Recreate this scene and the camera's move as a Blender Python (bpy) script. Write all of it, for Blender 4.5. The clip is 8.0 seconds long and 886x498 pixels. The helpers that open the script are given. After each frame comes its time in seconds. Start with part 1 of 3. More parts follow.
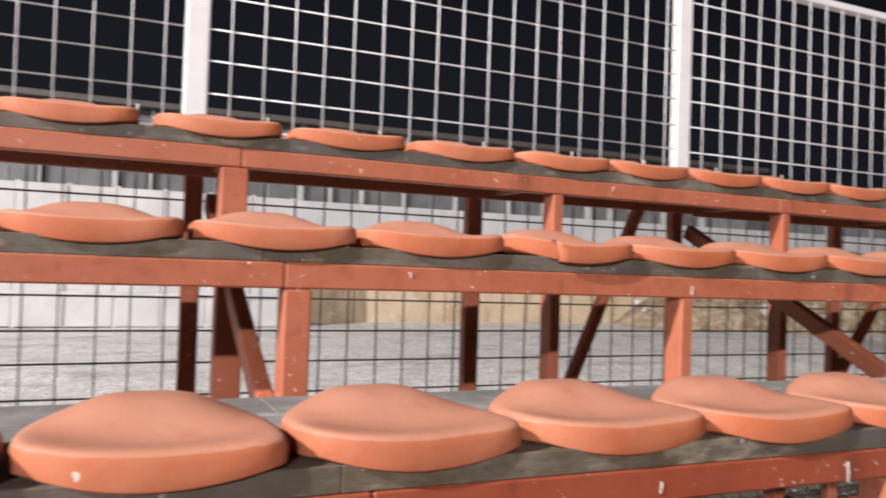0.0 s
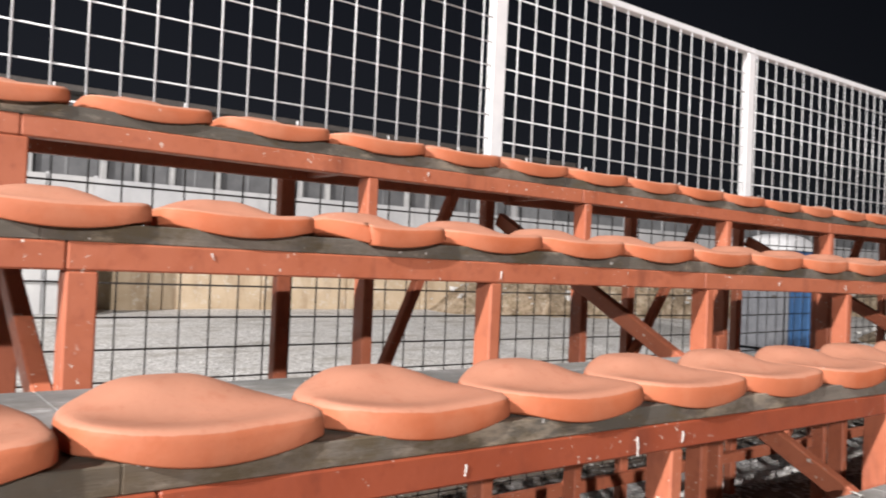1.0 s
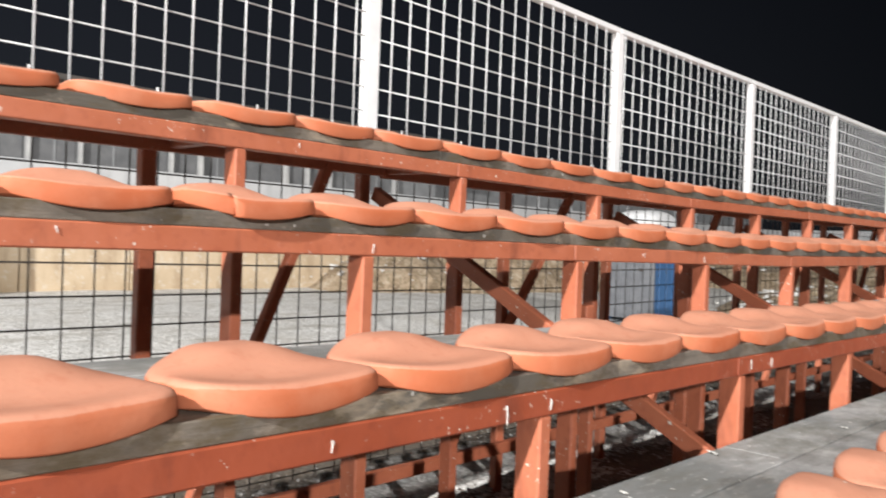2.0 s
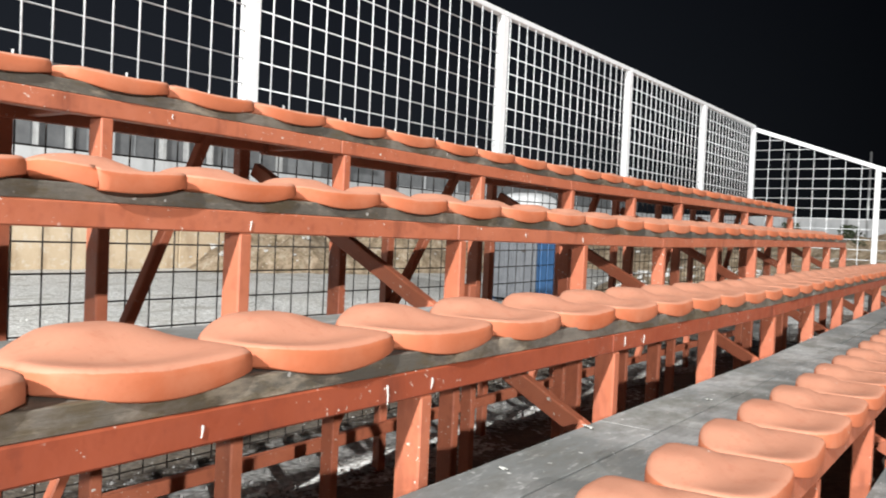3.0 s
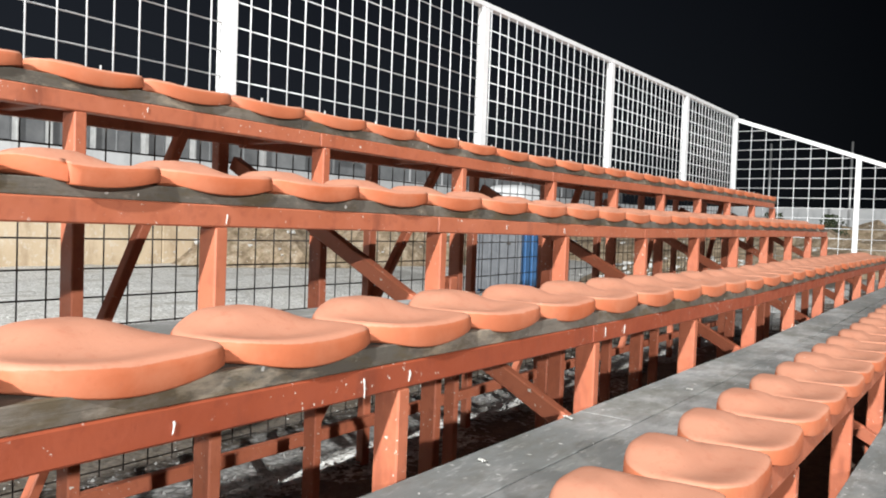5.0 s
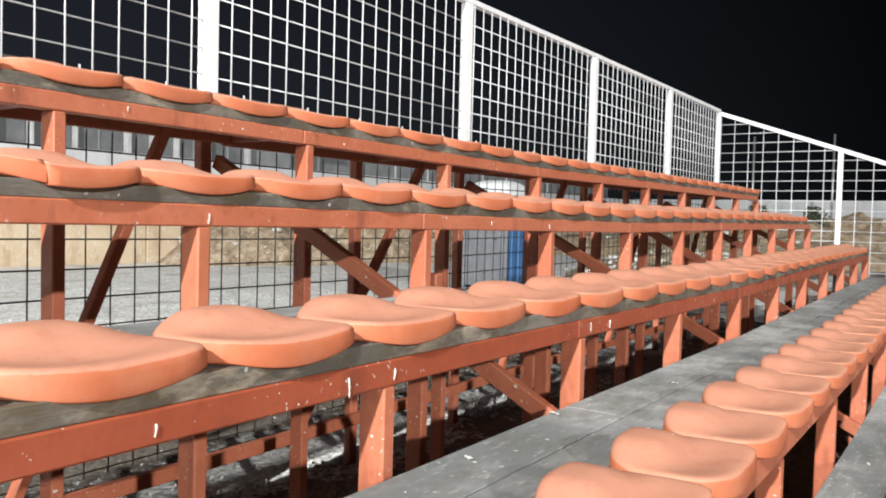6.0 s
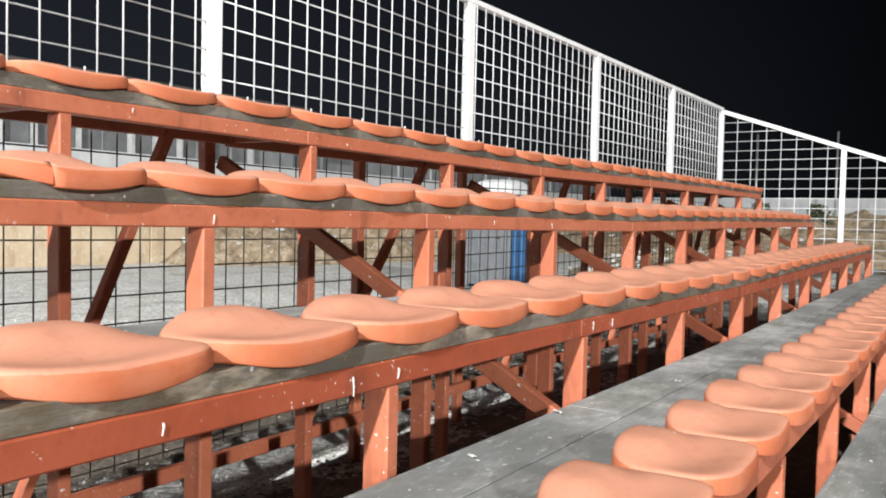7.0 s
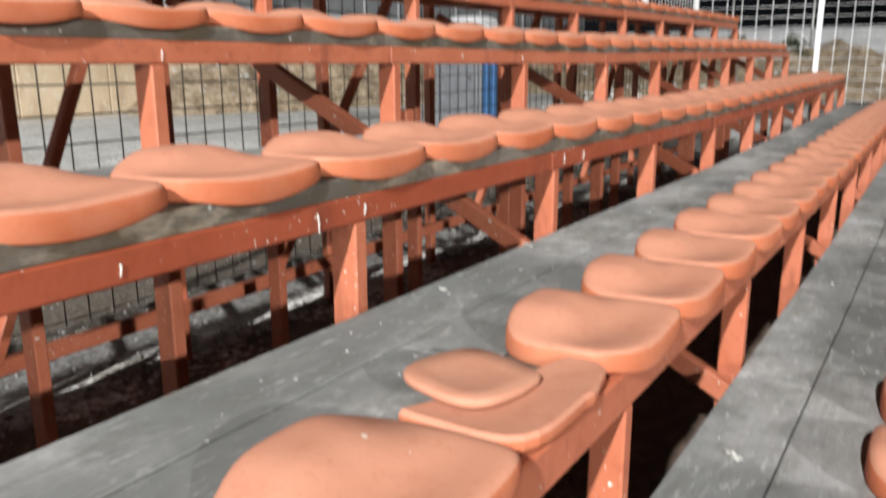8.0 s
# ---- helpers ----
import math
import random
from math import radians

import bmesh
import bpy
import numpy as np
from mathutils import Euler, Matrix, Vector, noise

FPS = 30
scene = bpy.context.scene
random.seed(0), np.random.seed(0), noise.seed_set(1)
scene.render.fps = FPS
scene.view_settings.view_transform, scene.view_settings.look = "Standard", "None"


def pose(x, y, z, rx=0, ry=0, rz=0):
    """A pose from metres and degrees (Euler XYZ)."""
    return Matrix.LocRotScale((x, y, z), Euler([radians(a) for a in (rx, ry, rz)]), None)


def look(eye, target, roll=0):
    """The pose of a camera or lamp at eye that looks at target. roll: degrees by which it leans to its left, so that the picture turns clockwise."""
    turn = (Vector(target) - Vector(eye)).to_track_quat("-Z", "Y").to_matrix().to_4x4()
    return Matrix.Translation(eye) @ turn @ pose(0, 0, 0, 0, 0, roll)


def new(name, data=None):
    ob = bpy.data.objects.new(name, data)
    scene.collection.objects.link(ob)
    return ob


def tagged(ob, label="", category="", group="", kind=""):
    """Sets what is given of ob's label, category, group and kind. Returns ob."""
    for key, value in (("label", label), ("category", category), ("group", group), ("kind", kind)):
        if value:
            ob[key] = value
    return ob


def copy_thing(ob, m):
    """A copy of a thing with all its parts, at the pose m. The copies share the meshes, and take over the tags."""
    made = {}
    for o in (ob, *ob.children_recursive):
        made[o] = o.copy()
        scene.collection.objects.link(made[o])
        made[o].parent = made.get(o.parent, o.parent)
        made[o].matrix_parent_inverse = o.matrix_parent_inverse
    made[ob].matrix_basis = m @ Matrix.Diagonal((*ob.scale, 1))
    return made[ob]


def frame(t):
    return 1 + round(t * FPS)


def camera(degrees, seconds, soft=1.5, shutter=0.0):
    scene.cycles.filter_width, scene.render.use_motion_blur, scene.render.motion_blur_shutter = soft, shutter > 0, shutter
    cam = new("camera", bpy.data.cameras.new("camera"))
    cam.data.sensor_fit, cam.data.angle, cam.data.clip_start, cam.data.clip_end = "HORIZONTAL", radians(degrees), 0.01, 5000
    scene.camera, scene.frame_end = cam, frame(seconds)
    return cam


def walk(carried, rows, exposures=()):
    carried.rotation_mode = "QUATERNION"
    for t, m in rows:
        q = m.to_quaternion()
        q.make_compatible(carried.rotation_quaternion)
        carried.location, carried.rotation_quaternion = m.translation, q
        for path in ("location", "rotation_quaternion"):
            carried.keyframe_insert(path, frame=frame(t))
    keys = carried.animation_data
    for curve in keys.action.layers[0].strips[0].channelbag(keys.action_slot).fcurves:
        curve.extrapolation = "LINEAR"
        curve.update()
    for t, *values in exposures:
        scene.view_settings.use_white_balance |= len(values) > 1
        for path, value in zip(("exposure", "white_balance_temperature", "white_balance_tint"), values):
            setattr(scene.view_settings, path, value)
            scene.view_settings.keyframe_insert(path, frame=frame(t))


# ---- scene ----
cam = camera(58.4, 8.0, soft=1.9, shutter=0.5)
PATH = [
    (0, (-1.741, 0.153, 1.666), (-0.927, 1.979, 1.714), 1.9),
    (0.5, (-1.714, 0.185, 1.664), (-0.67, 1.891, 1.702), 1.9),
    (1, (-1.687, 0.195, 1.657), (-0.483, 1.792, 1.689), 2.5),
    (1.5, (-1.666, 0.197, 1.654), (-0.347, 1.7, 1.679), 2.2),
    (2, (-1.63, 0.212, 1.642), (-0.201, 1.61, 1.629), 2.1),
    (3.3, (-1.591, 0.226, 1.632), (0.039, 1.384, 1.584), 2.6),
    (3.5, (-1.595, 0.225, 1.631), (0.029, 1.391, 1.587), 2.4),
    (4, (-1.593, 0.221, 1.634), (0.024, 1.397, 1.586), 2.4),
    (4.5, (-1.58, 0.213, 1.63), (0.045, 1.379, 1.573), 2.3),
    (6, (-1.557, 0.211, 1.635), (0.097, 1.332, 1.56), 1.5),
    (6.5, (-1.558, 0.206, 1.635), (0.102, 1.32, 1.556), 1.3),
    (7, (-1.572, 0.2, 1.639), (0.078, 1.328, 1.561), 1.3),
    (7.5, (-1.543, 0.203, 1.619), (0.113, 1.311, 1.438), 1.1),
    (8, (-1.511, 0.216, 1.6), (0.132, 1.257, 1.137), -0.2),
]
walk(cam, [(t, look(eye, target, roll)) for t, eye, target, roll in PATH],
     [(0.0, -0.30, 6600, 18), (0.6, -0.17, 6600, 17), (1.2, -0.03, 6550, 14), (2.0, 0.11, 6500, 11), (3.5, 0.19, 6300, 8), (7.2, 0.17, 6350, 8), (8.0, -0.02, 6400, 9)])

# ---- light: two floodlight masts out of view, one to the side, one across the pitch ----
world = bpy.data.worlds.new("night")
scene.world = world
world.use_nodes = True
bg = world.node_tree.nodes["Background"]
tree = world.node_tree
coord, split, glow = (tree.nodes.new(n) for n in ("ShaderNodeTexCoord", "ShaderNodeSeparateXYZ", "ShaderNodeValToRGB"))
tree.links.new(coord.outputs["Generated"], split.inputs[0])
tree.links.new(split.outputs["Z"], glow.inputs[0])
# an added faint sky glow over the horizon, darker overhead
glow.color_ramp.elements[0].position, glow.color_ramp.elements[0].color = 0.0, (0.52, 0.59, 0.72, 1)
glow.color_ramp.elements[1].position, glow.color_ramp.elements[1].color = 0.45, (0.18, 0.22, 0.34, 1)
# the added glow is stronger behind the stand, in place of camera glare
side = tree.nodes.new("ShaderNodeValToRGB")
side.color_ramp.elements[0].position, side.color_ramp.elements[0].color = 0.05, (0.10, 0.10, 0.10, 1)
side.color_ramp.elements[1].position, side.color_ramp.elements[1].color = 0.95, (1, 1, 1, 1)
tint = tree.nodes.new("ShaderNodeMix")
tint.data_type, tint.blend_type = "RGBA", "MULTIPLY"
tint.inputs[0].default_value = 1.0
tree.links.new(split.outputs["Y"], side.inputs[0])
tree.links.new(glow.outputs[0], tint.inputs[6])
tree.links.new(side.outputs[0], tint.inputs[7])
tree.links.new(tint.outputs[2], bg.inputs["Color"])
bg.inputs["Strength"].default_value = 0.036


def floodlight(name, eye, watts, size, colour):
    lamp = bpy.data.lights.new(name, "POINT")
    lamp.energy, lamp.shadow_soft_size, lamp.color = watts, size, colour
    ob = new(name, lamp)
    ob.location = eye
    return ob


floodlight("floodlight_side", (-36.0, -6.3, 22.6), 160000, 0.55, (1.0, 0.985, 0.95))
floodlight("floodlight_pitch", (-48.0, -82.0, 32.0), 385000, 0.9, (1.0, 0.985, 0.96))


# ---- materials ----
class Mat:
    """A node material with a Principled shader and short ways to add texture nodes."""

    def __init__(self, name, rough=0.6, metal=0.0, spec=0.5):
        self.m = bpy.data.materials.new(name)
        self.m.use_nodes = True
        self.t = self.m.node_tree
        self.b = self.t.nodes["Principled BSDF"]
        self.b.inputs["Roughness"].default_value = rough
        self.b.inputs["Metallic"].default_value = metal
        self.b.inputs["Specular IOR Level"].default_value = spec
        self.pos = self.t.nodes.new("ShaderNodeNewGeometry").outputs["Position"]

    def link(self, a, b):
        self.t.links.new(a, b)

    def scaled(self, sx, sy, sz):
        n = self.t.nodes.new("ShaderNodeMapping")
        n.inputs["Scale"].default_value = (sx, sy, sz)
        self.link(self.pos, n.inputs["Vector"])
        return n.outputs["Vector"]

    def noise(self, scale, detail=5, vec=None, rough=0.6):
        n = self.t.nodes.new("ShaderNodeTexNoise")
        n.inputs["Scale"].default_value, n.inputs["Detail"].default_value = scale, detail
        n.inputs["Roughness"].default_value = rough
        self.link(vec or self.pos, n.inputs["Vector"])
        return n.outputs["Fac"]

    def voronoi(self, scale, feature="F1", vec=None, out="Distance"):
        n = self.t.nodes.new("ShaderNodeTexVoronoi")
        n.feature = feature
        n.inputs["Scale"].default_value = scale
        self.link(vec or self.pos, n.inputs["Vector"])
        return n.outputs[out]

    def ramp(self, fac, stops):
        n = self.t.nodes.new("ShaderNodeValToRGB")
        e = n.color_ramp.elements
        while len(e) < len(stops):
            e.new(0.5)
        for el, (p, c) in zip(e, stops):
            el.position = p
            el.color = (*c, 1) if len(c) == 3 else (c[0], c[0], c[0], 1)
        self.link(fac, n.inputs["Fac"])
        return n.outputs["Color"]

    def mix(self, fac, a, b, mode="MIX"):
        n = self.t.nodes.new("ShaderNodeMix")
        n.data_type, n.blend_type = "RGBA", mode
        for sock, v in ((n.inputs[0], fac), (n.inputs[6], a), (n.inputs[7], b)):
            if isinstance(v, (int, float)):
                sock.default_value = v
            elif isinstance(v, tuple):
                sock.default_value = (*v, 1)
            else:
                self.link(v, sock)
        return n.outputs[2]

    def math(self, op, a, b=0.0):
        n = self.t.nodes.new("ShaderNodeMath")
        n.operation = op
        for sock, v in zip(n.inputs, (a, b)):
            if isinstance(v, (int, float)):
                sock.default_value = v
            else:
                self.link(v, sock)
        return n.outputs[0]

    def random(self):
        return self.t.nodes.new("ShaderNodeObjectInfo").outputs["Random"]

    def colour(self, c):
        if isinstance(c, tuple):
            self.b.inputs["Base Color"].default_value = (*c, 1)
        else:
            self.link(c, self.b.inputs["Base Color"])

    def bump(self, h, dist=0.004, strength=0.6):
        n = self.t.nodes.new("ShaderNodeBump")
        n.inputs["Distance"].default_value, n.inputs["Strength"].default_value = dist, strength
        self.link(h, n.inputs["Height"])
        self.link(n.outputs["Normal"], self.b.inputs["Normal"])

    def roughness(self, sock):
        self.link(sock, self.b.inputs["Roughness"])


def flecks(mt, base, scale=9.0, amount=0.09, colour=(0.66, 0.60, 0.53)):
    """Small pale droppings and chips, elongated downwards, over a base colour."""
    warp = mt.t.nodes.new("ShaderNodeVectorMath")
    warp.operation = "MULTIPLY_ADD"
    wn = mt.t.nodes.new("ShaderNodeTexNoise")
    wn.inputs["Scale"].default_value = scale * 2.2
    mt.link(mt.pos, wn.inputs["Vector"])
    mt.link(wn.outputs["Color"], warp.inputs[0])
    warp.inputs[1].default_value = (0.03, 0.03, 0.03)
    mt.link(mt.scaled(1.0, 1.0, 0.7), warp.inputs[2])
    d = mt.voronoi(scale, vec=warp.outputs[0])
    keep = mt.ramp(mt.noise(3.1, 3), [(0.46, (0.0,)), (0.56, (1.0,))])
    size = mt.math("MULTIPLY", mt.noise(scale * 0.9, 1), amount * 2.0)
    spot = mt.ramp(mt.math("SUBTRACT", size, d), [(0.0, (0.0,)), (0.02, (1.0,))])
    return mt.mix(mt.math("MULTIPLY", spot, keep), base, colour)


def make_red_paint():
    mt = Mat("red_painted_steel", 0.55)
    base = mt.ramp(mt.noise(3.0, 6), [(0.3, (0.34, 0.092, 0.043)), (0.7, (0.44, 0.134, 0.069))])
    base = mt.mix(mt.ramp(mt.noise(26, 5), [(0.52, (0.0,)), (0.75, (0.5,))]), base, (0.22, 0.05, 0.03))
    base = mt.mix(mt.ramp(mt.random(), [(0.0, (0.0,)), (1.0, (0.25,))]), base, (0.48, 0.178, 0.100))
    base = mt.mix(mt.ramp(mt.noise(6.0, 5, mt.scaled(1, 1, 0.3)), [(0.60, (0.0,)), (0.74, (0.65,))]), base, (0.15, 0.042, 0.026))
    mt.colour(flecks(mt, flecks(mt, base, 22.0, 0.10), 40.0, 0.115))
    mt.bump(mt.noise(70, 4), 0.0015, 0.5)
    mt.roughness(mt.ramp(mt.noise(12, 4), [(0.3, (0.42,)), (0.7, (0.7,))]))
    return mt.m


def make_deep_red():
    """A deeper, more saturated red for the third tier's front beams."""
    mt = Mat("deep_red_steel", 0.5)
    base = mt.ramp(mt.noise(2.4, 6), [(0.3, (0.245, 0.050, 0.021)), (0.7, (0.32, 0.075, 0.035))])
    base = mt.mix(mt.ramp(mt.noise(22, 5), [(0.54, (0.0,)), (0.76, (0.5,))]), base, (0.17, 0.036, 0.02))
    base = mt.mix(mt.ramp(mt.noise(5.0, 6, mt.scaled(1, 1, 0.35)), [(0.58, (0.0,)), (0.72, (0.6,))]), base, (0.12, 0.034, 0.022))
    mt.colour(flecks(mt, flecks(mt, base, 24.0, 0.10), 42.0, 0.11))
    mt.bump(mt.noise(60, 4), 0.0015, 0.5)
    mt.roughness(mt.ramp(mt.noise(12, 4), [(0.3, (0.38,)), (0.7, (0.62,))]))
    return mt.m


def make_seat_plastic():
    """Faded, dusty orange plastic; top light is painted in: upward faces paler, sides deeper."""
    mt = Mat("faded_orange_plastic", 0.65, 0.0, 0.35)
    base = mt.ramp(mt.noise(2.2, 5), [(0.3, (0.39, 0.098, 0.038)), (0.7, (0.45, 0.132, 0.058))])
    base = mt.mix(mt.ramp(mt.random(), [(0.0, (0.0,)), (1.0, (0.45,))]), base, (0.42, 0.145, 0.075))
    base = mt.mix(mt.ramp(mt.noise(5, 6), [(0.45, (0.0,)), (0.66, (0.5,))]), base, (0.49, 0.198, 0.114))
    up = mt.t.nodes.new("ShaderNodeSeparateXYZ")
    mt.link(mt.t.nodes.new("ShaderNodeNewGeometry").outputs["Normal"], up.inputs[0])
    lit_dust = mt.math("ADD", up.outputs["Z"], mt.math("MULTIPLY", mt.noise(6.0, 7, None, 0.72), 0.9))
    base = mt.mix(mt.ramp(lit_dust, [(0.88, (0.0,)), (1.56, (0.72,))]), base, (0.495, 0.248, 0.168))
    base = mt.mix(mt.ramp(mt.noise(17, 6, None, 0.7), [(0.54, (0.0,)), (0.72, (0.35,))]), base, (0.36, 0.105, 0.055))
    base = mt.mix(mt.ramp(mt.noise(55, 3), [(0.6, (0.0,)), (0.75, (0.3,))]), base, (0.33, 0.10, 0.052))
    mt.colour(flecks(mt, base, 9.0, 0.045))
    mt.bump(mt.noise(90, 4), 0.0012, 0.5)
    mt.roughness(mt.ramp(mt.noise(8, 4), [(0.3, (0.55,)), (0.7, (0.80,))]))
    return mt.m


def make_grey_board(name, tone, stain, warm=1.0, grime=0.25):
    mt = Mat(name, 0.75)
    grain = mt.noise(14, 7, mt.scaled(0.5, 6.0, 6.0), 0.7)
    base = mt.ramp(grain, [(0.2, (0.22 * tone, 0.22 * tone, 0.218 * tone)), (0.5, (0.26 * tone, 0.262 * tone, 0.262 * tone)), (0.8, (0.31 * tone, 0.312 * tone, 0.315 * tone))])
    base = mt.mix(mt.ramp(mt.noise(2.4, 6), [(0.45, (0.0,)), (0.62, (0.85,))]), base, stain)
    base = mt.mix(mt.ramp(mt.noise(2.7, 7, None, 0.68), [(0.50, (0.0,)), (0.72, (0.75,))]), base, (0.46 * tone, 0.465 * tone, 0.475 * tone))
    base = mt.mix(mt.ramp(mt.random(), [(0.0, (0.0,)), (1.0, (0.30,))]), base, (0.18 * tone, 0.18 * tone, 0.18 * tone))
    base = mt.mix(mt.ramp(mt.noise(1.1, 7, None, 0.65), [(0.44, (0.0,)), (0.56, (0.8,))]), base, (0.115 * tone, 0.122 * tone, 0.122 * tone))
    base = mt.mix(mt.ramp(mt.noise(30, 6, mt.scaled(0.6, 1.6, 1.0), 0.7), [(0.52, (0.0,)), (0.70, (0.55,))]), base, (0.12 * tone, 0.12 * tone, 0.115 * tone))
    base = mt.mix(mt.ramp(mt.noise(19, 7, mt.scaled(0.5, 1.8, 1.0), 0.75), [(0.56, (0.0,)), (0.70, (0.5,))]), base, (0.50 * tone, 0.50 * tone, 0.50 * tone))
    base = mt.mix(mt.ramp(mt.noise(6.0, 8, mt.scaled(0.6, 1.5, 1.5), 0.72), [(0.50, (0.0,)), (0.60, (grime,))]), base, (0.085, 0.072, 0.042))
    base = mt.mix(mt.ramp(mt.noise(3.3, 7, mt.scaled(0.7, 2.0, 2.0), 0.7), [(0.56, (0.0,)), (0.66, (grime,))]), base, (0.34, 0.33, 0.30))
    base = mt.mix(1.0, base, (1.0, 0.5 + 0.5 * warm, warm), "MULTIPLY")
    mt.colour(flecks(mt, base, 17.0, 0.10, (0.66, 0.65, 0.62)))
    mt.bump(grain, 0.004, 0.6)
    return mt.m


def make_white_paint():
    mt = Mat("white_painted_steel", 0.4)
    mt.colour(mt.ramp(mt.noise(7, 5), [(0.3, (0.66, 0.67, 0.68)), (0.7, (0.77, 0.77, 0.77))]))
    mt.bump(mt.noise(90, 3), 0.0008, 0.4)
    return mt.m


def make_wire():
    mt = Mat("galvanised_wire", 0.5, 0.15)
    mt.colour(mt.ramp(mt.noise(20, 4), [(0.3, (0.60, 0.61, 0.62)), (0.7, (0.73, 0.73, 0.74))]))
    return mt.m


def make_gravel():
    mt = Mat("crushed_stone_gravel", 0.9)
    cells = mt.voronoi(24.0, out="Color")
    dist = mt.voronoi(24.0)
    tone = mt.t.nodes.new("ShaderNodeSeparateColor")
    mt.link(cells, tone.inputs[0])
    base = mt.ramp(tone.outputs[0], [(0.0, (0.48, 0.465, 0.44)), (0.5, (0.79, 0.78, 0.76)), (1.0, (0.92, 0.91, 0.89))])
    base = mt.mix(mt.ramp(mt.noise(0.55, 6), [(0.45, (0.0,)), (0.7, (0.6,))]), base, (0.60, 0.57, 0.52))
    base = mt.mix(mt.ramp(mt.noise(2.6, 6), [(0.60, (0.0,)), (0.70, (0.5,))]), base, (0.40, 0.37, 0.33))
    base = mt.mix(mt.ramp(mt.noise(11.0, 4), [(0.58, (0.0,)), (0.68, (0.6,))]), base, (0.30, 0.28, 0.25))
    base = mt.mix(mt.ramp(dist, [(0.47, (0.0,)), (0.70, (0.45,))]), base, (0.22, 0.21, 0.19))
    base = mt.mix(mt.ramp(mt.noise(1.5, 8, mt.scaled(0.5, 1.0, 1.0), 0.72), [(0.53, (0.0,)), (0.60, (0.6,))]), base, (0.33, 0.30, 0.25))
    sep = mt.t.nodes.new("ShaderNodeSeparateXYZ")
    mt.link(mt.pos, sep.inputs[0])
    # shade under the stand painted into the ground, with a ragged edge
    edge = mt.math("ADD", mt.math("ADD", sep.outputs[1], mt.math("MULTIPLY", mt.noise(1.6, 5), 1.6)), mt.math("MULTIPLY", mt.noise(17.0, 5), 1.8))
    stand_shade = mt.ramp(mt.noise(9.0, 6), [(0.3, (0.095, 0.066, 0.050)), (0.7, (0.18, 0.130, 0.098))])
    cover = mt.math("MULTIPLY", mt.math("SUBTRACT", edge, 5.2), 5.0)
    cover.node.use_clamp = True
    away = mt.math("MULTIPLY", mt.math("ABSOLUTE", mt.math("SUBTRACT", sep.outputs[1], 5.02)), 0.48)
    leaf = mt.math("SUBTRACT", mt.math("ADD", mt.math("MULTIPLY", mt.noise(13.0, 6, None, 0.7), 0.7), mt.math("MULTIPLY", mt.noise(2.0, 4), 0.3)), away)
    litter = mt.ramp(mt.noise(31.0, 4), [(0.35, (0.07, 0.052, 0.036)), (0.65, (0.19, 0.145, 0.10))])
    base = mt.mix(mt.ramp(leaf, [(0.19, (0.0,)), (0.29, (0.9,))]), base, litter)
    mt.colour(mt.mix(cover, stand_shade, base))
    mt.bump(mt.math("SUBTRACT", 1.0, dist), 0.013, 0.8)
    return mt.m


def make_stone():
    mt = Mat("pale_stone", 0.9)
    base = mt.ramp(mt.noise(6, 3), [(0.3, (0.36, 0.35, 0.33)), (0.7, (0.62, 0.61, 0.59))])
    mt.colour(base)
    return mt.m


def make_tan_wall():
    mt = Mat("tan_stained_concrete", 0.85)
    base = mt.ramp(mt.noise(0.6, 6), [(0.3, (0.40, 0.30, 0.19)), (0.7, (0.60, 0.48, 0.34))])
    base = mt.mix(mt.ramp(mt.noise(2.2, 6, mt.scaled(1, 1, 0.25)), [(0.5, (0.0,)), (0.75, (0.8,))]), base, (0.26, 0.17, 0.10))
    base = mt.mix(mt.ramp(mt.noise(5.5, 7, None, 0.7), [(0.54, (0.0,)), (0.66, (0.6,))]), base, (0.62, 0.58, 0.50))
    mt.colour(base)
    mt.bump(mt.noise(9, 6), 0.01, 0.5)
    return mt.m


def make_pale_wall():
    mt = Mat("pale_grey_render", 0.8)
    base = mt.ramp(mt.noise(0.8, 6), [(0.3, (0.42, 0.43, 0.44)), (0.7, (0.56, 0.56, 0.56))])
    base = mt.mix(mt.ramp(mt.noise(3, 6, mt.scaled(1, 1, 0.2)), [(0.52, (0.0,)), (0.78, (0.6,))]), base, (0.30, 0.30, 0.30))
    mt.colour(base)
    mt.bump(mt.noise(14, 5), 0.005, 0.4)
    return mt.m


def make_earth():
    mt = Mat("brown_earth_with_rubble", 0.95)
    base = mt.ramp(mt.noise(2.6, 9, None, 0.68), [(0.32, (0.13, 0.090, 0.055)), (0.52, (0.33, 0.25, 0.17)), (0.72, (0.52, 0.45, 0.36))])
    dry = mt.ramp(mt.noise(7.0, 7, None, 0.7), [(0.50, (0.0,)), (0.62, (0.6,))])
    base = mt.mix(dry, base, (0.17, 0.135, 0.065))
    stone = mt.ramp(mt.voronoi(6.5), [(0.13, (1.0,)), (0.20, (0.0,))])
    keep = mt.ramp(mt.noise(1.7, 4), [(0.45, (0.0,)), (0.60, (0.85,))])
    mt.colour(mt.mix(mt.math("MULTIPLY", stone, keep), base, (0.56, 0.51, 0.44)))
    mt.bump(mt.noise(9, 9), 0.06, 0.9)
    return mt.m


def plain(name, c1, c2, rough=0.6, scale=6.0, metal=0.0):
    mt = Mat(name, rough, metal)
    mt.colour(mt.ramp(mt.noise(scale, 5), [(0.3, c1), (0.7, c2)]))
    mt.bump(mt.noise(scale * 8, 4), 0.002, 0.4)
    return mt.m


